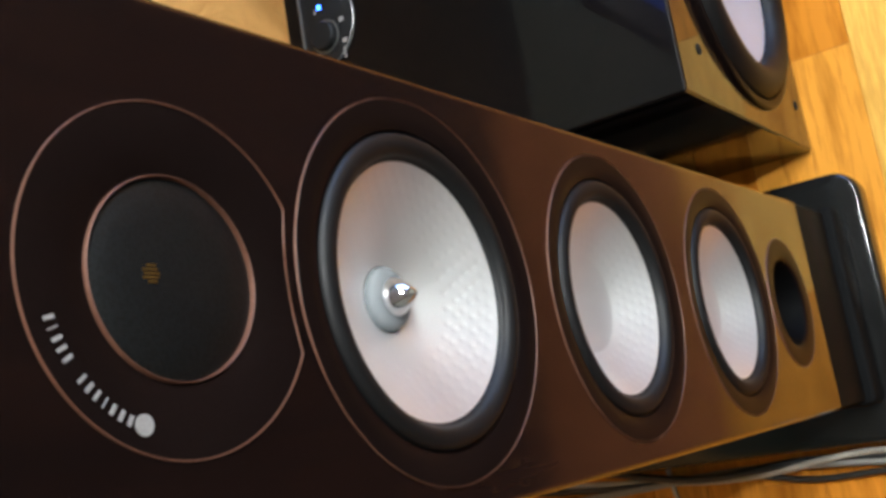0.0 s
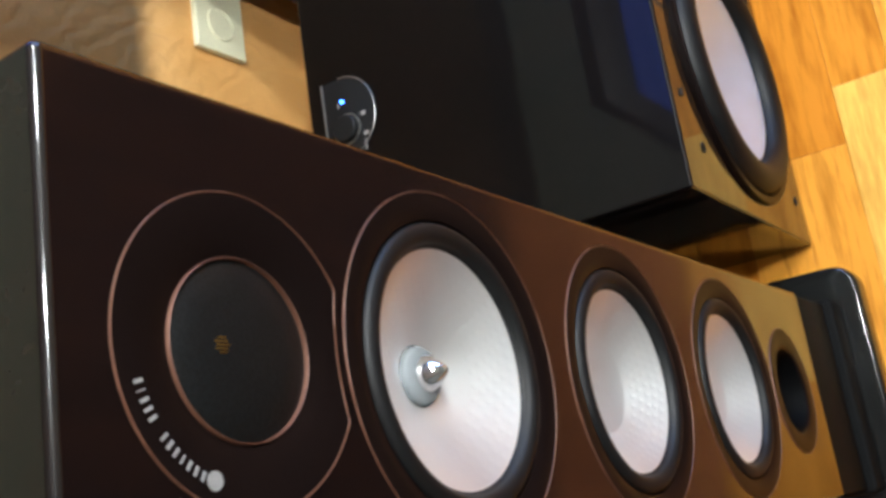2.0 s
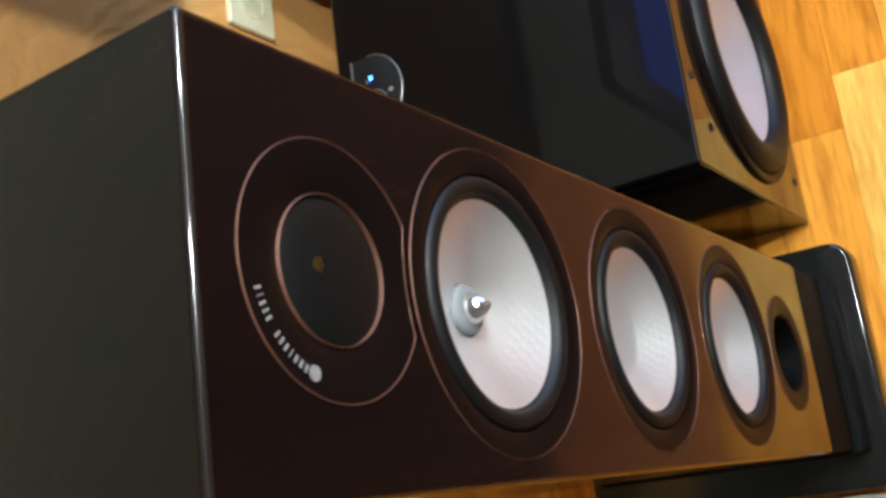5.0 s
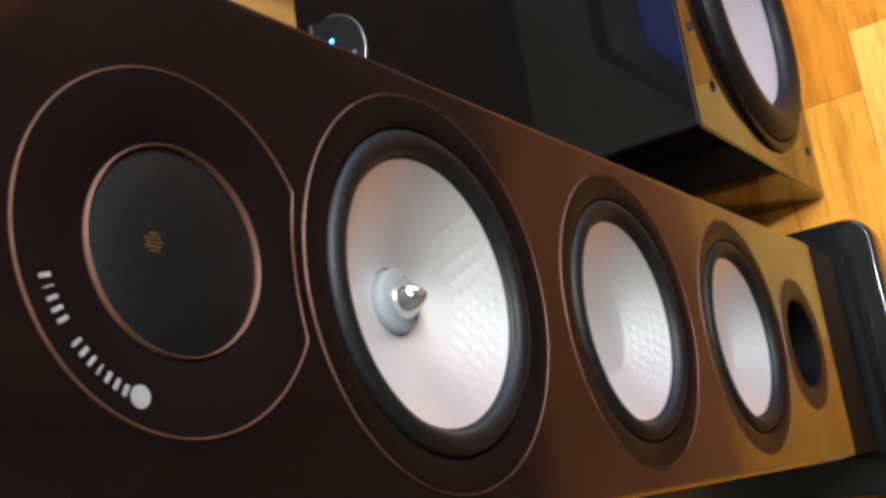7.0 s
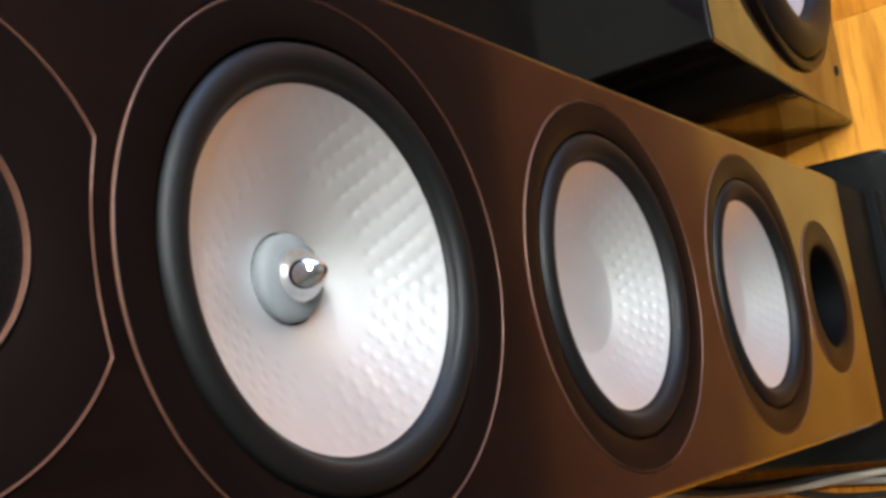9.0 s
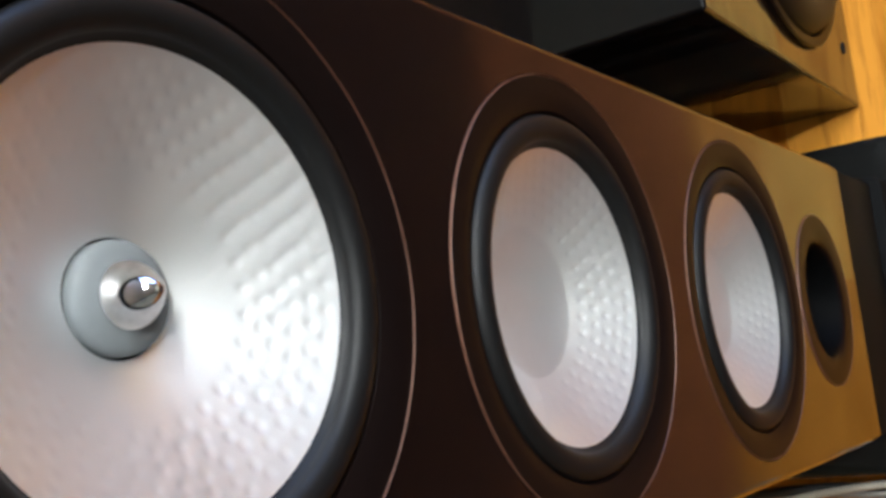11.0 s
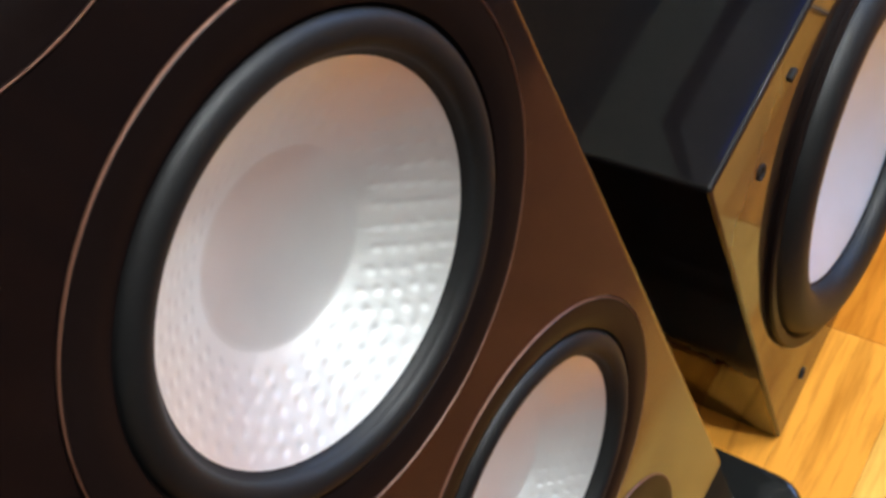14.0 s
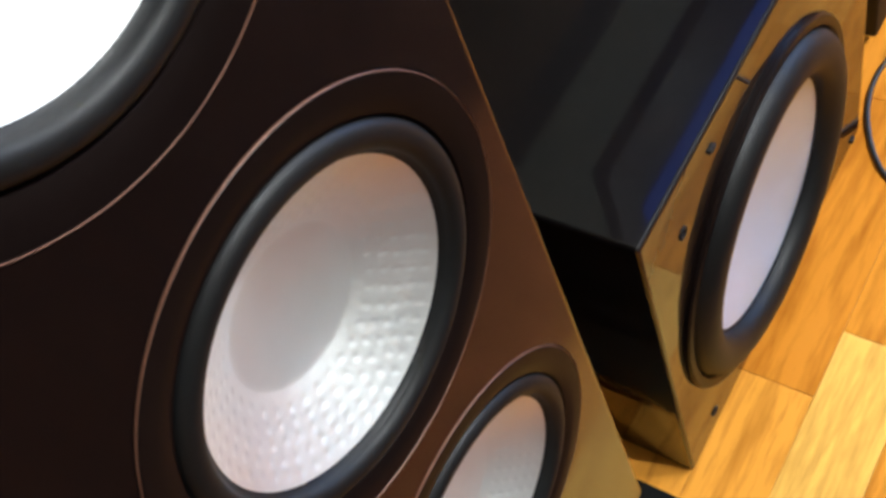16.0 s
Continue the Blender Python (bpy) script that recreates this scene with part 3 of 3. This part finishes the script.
# ---------------------------------------------------------------- pendant lamp
lamp = thing("pendant_lamp", LAMP, "steel rail lamp with three glowing globes under added dish shades", "lamp")
part("canopy", lathe_z([(0.0, 0.0), (0.06, 0.0), (0.05, 0.03), (0.0, 0.03)], 0, 0, ROOM - LAMP.z - 0.03, 32), STEEL, lamp)
part("stem", lathe_z([(0.0, 0.0), (0.008, 0.0), (0.008, ROOM - LAMP.z - 0.1), (0.0, ROOM - LAMP.z - 0.1)], 0, 0, 0.08, 16), STEEL, lamp)
part("rail", box(-0.60, 0.72, -0.012, 0.012, 0.066, 0.088, 0.003, 2), STEEL, lamp)
for x in (-0.53, 0.0, 0.65):
    bm = bmesh.new()
    bmesh.ops.create_icosphere(bm, subdivisions=2, radius=0.058, matrix=Matrix.Translation((x, 0, 0)))
    globe = part("globe", bm, BULB, lamp, "glowing glass globe", 180)
    # unseen dish, added so the globe doesn't brighten the ceiling
    part("shade", lathe_z([(0.015, 0.068), (0.055, 0.050), (0.080, 0.020), (0.083, 0.004), (0.081, 0.004), (0.078, 0.019), (0.054, 0.048), (0.015, 0.066)], x, 0, 0, 40), STEEL, globe, "unseen steel dish added to keep the globe's light off the ceiling", 50)
    part("socket", lathe_z([(0.0, 0.0), (0.014, 0.0), (0.014, 0.014), (0.0, 0.014)], x, 0, 0.055, 20), STEEL, globe)

# ---------------------------------------------------------------- socket plate and cables
plate = thing("wall_socket", (0.562, Y1, 0.252), "ivory two-gang wall socket plate on the wallpaper", "socket")
PW, PH = 0.155, 0.086
pl = part("plate", box(0, PW, -0.010, 0.0, 0, PH, 0.003, 3), IVORY, plate)
cut(pl, [disc_cutter(0.042 + 0.071 * i, 0.043, 0.0195, -0.02, -0.0035, 64) for i in range(2)])
for i in range(2):
    cx = 0.042 + 0.071 * i
    part("cup", lathe([(0.0235, 0.010), (0.0228, 0.0118), (0.0200, 0.0116), (0.0194, 0.008), (0.0190, 0.0042), (0.0, 0.0040)], cx, 0.043, 0, 48), IVORY, plate, "round socket cup", 40)
    for s in (-1, 1):
        part("pin_hole", lathe([(0.0034, 0.0044), (0.0034, 0.0048), (0.0, 0.0048)], cx + 0.0095 * s, 0.043, 0, 20), DARKHOLE, plate, "dark pin hole")


def cable(label, points, radius, mat):
    return tagged(part("cable", tube(points, radius), mat, None, "", 60), label, "cable", "cables on the floor")


cable("thick black speaker cable lying on the parquet", [(-0.118, 0.46, 0.006), (-0.128, 0.36, 0.006), (-0.150, 0.27, 0.018), (-0.158, 0.19, 0.030), (-0.148, 0.12, 0.026), (-0.150, 0.05, 0.010), (-0.160, -0.06, 0.006), (-0.22, -0.30, 0.006)], 0.0046, BLACKCABLE)
cable("black mains lead looping over the other cables", [(-0.150, 0.44, 0.005), (-0.160, 0.30, 0.005), (-0.150, 0.20, 0.016), (-0.160, 0.14, 0.010), (-0.176, 0.08, 0.006), (-0.165, 0.00, 0.005), (-0.175, -0.15, 0.005)], 0.0036, BLACKCABLE)
cable("grey round cable lying on the parquet", [(-0.17, 0.48, 0.004), (-0.165, 0.36, 0.004), (-0.155, 0.24, 0.012), (-0.150, 0.16, 0.022), (-0.153, 0.08, 0.020), (-0.160, 0.0, 0.006), (-0.175, -0.2, 0.004)], 0.0040, GREYCABLE)
cable("white flat cable lying on the parquet", [(-0.145, 0.42, 0.003), (-0.150, 0.30, 0.003), (-0.165, 0.20, 0.004), (-0.155, 0.10, 0.030), (-0.143, 0.04, 0.026), (-0.150, -0.04, 0.004), (-0.20, -0.25, 0.003)], 0.0034, WHITECABLE)
cable("white thin cable crossing under the tower's cables", [(-0.125, 0.256, 0.003), (-0.140, 0.252, 0.010), (-0.165, 0.250, 0.008), (-0.20, 0.246, 0.003), (-0.28, 0.24, 0.003)], 0.0030, WHITECABLE)
cable("black thin cable looping on the parquet", [(0.72, 0.01, 0.003), (0.663, 0.016, 0.003), (0.630, 0.026, 0.003), (0.576, 0.018, 0.003), (0.521, -0.012, 0.003), (0.495, -0.046, 0.003), (0.52, -0.11, 0.003), (0.62, -0.10, 0.003), (0.63, -0.03, 0.003), (0.585, -0.002, 0.003), (0.56, -0.05, 0.003), (0.60, -0.18, 0.003)], 0.0025, BLACKCABLE)
plug = thing("power_plug", (0.70, Y1, 0.11), "grey angled power plug in a socket low on the wallpaper", "plug")
part("body", lathe([(0.0, 0.040), (0.013, 0.040), (0.017, 0.034), (0.019, 0.012), (0.019, 0.0), (0.0, 0.0)], 0.02, 0.02, 0, 32), GREYCABLE, plug)
part("lead", tube([(0.02, -0.035, 0.02), (0.02, -0.06, 0.015), (0.01, -0.07, -0.02), (0.0, -0.06, -0.10)], 0.004), BLACKCABLE, plug)

# added, unseen: colours put a standing figure's shadow into the gloss reflections
SHADED_FLOOR = plain("dark_plum_wool", (0.026, 0.017, 0.018), 0.95, grain=500, amount=0.4, relief=0.6, spec=0.1)
HALF_SHADED_FLOOR = plain("red_brown_wool", (0.27, 0.085, 0.036), 0.95, grain=500, amount=0.35, relief=0.6, spec=0.1)
rug = thing("rug", (0, -1.3, 0), "unseen added mat, dark with a red-brown edge, for floor shade in reflections", "rug")
part("border", slab(rounded(-1.3, 1.2, -1.15, 1.13, 0.03), 0.0, 0.008, 0.003, 2), HALF_SHADED_FLOOR, rug, "red-brown edge for half-shaded floor in reflections")
part("field", slab(rounded(-1.08, 0.98, -0.93, 0.90, 0.02), 0.008, 0.011, 0.001, 2), SHADED_FLOOR, rug, "dark plum middle for shaded floor in reflections")

# ---------------------------------------------------------------- parquet strips, laid along x
STRIP = 0.065
rng = random.Random(7)
strip_mesh = {}


def strip_data(length, mat=PARQUET):
    key = (round(length, 2), mat.name)
    if key not in strip_mesh:
        bm = box(0, key[0] - 0.0003, 0, STRIP - 0.0003, -0.004, 0.0, 0.0004, 1)
        me = bpy.data.meshes.new("strip")
        bm.to_mesh(me)
        bm.free()
        me.materials.append(mat)
        strip_mesh[key] = me
    return strip_mesh[key]


far = []
for k in range(-50, 12):
    y = -0.047 + STRIP * k
    if y < Y0 or y + STRIP > Y1 + STRIP:
        continue
    fixed = {0: 0.279, -1: 0.347}
    x = X0 + rng.uniform(0, 0.25)
    if k in fixed:
        x = fixed[k] - 0.32 * 8
    if x > X0:
        far.append((X0 - 0.02, y, x - X0 + 0.02))
    while x < X1:
        length = rng.choice((0.26, 0.32, 0.38, 0.44)) if k not in fixed else 0.32
        if -0.5 < x < 1.3 and -0.45 < y < 0.60:
            # the one strip whose colour carries the glare
            pale = k == -1 and 0.0 < x < 0.34
            ob = new("strip", strip_data(length, PALE_GLARE_OAK if pale else PARQUET))
            ob.location = (x, y, 0)
            ob.parent = floor
        else:
            left = max(x, X0 - 0.02)
            far.append((left, y, min(x + length, X1 + 0.02) - left))
        x += length
verts, faces = [], []
for x, y, length in far:
    if length < 0.002:
        continue
    b = len(verts)
    x1, y1 = x + length - 0.0006, y + STRIP - 0.0006
    verts += [(x, y, -0.004), (x1, y, -0.004), (x1, y1, -0.004), (x, y1, -0.004), (x, y, 0), (x1, y, 0), (x1, y1, 0), (x, y1, 0)]
    faces += [(b + 4, b + 5, b + 6, b + 7), (b, b + 1, b + 5, b + 4), (b + 1, b + 2, b + 6, b + 5), (b + 2, b + 3, b + 7, b + 6), (b + 3, b, b + 4, b + 7)]
me = bpy.data.meshes.new("outer_strips")
me.from_pydata(verts, [], faces)
me.materials.append(PARQUET)
ob = new("outer_strips", me)
ob.parent = floor
tagged(ob, "", "", "", "stuff")
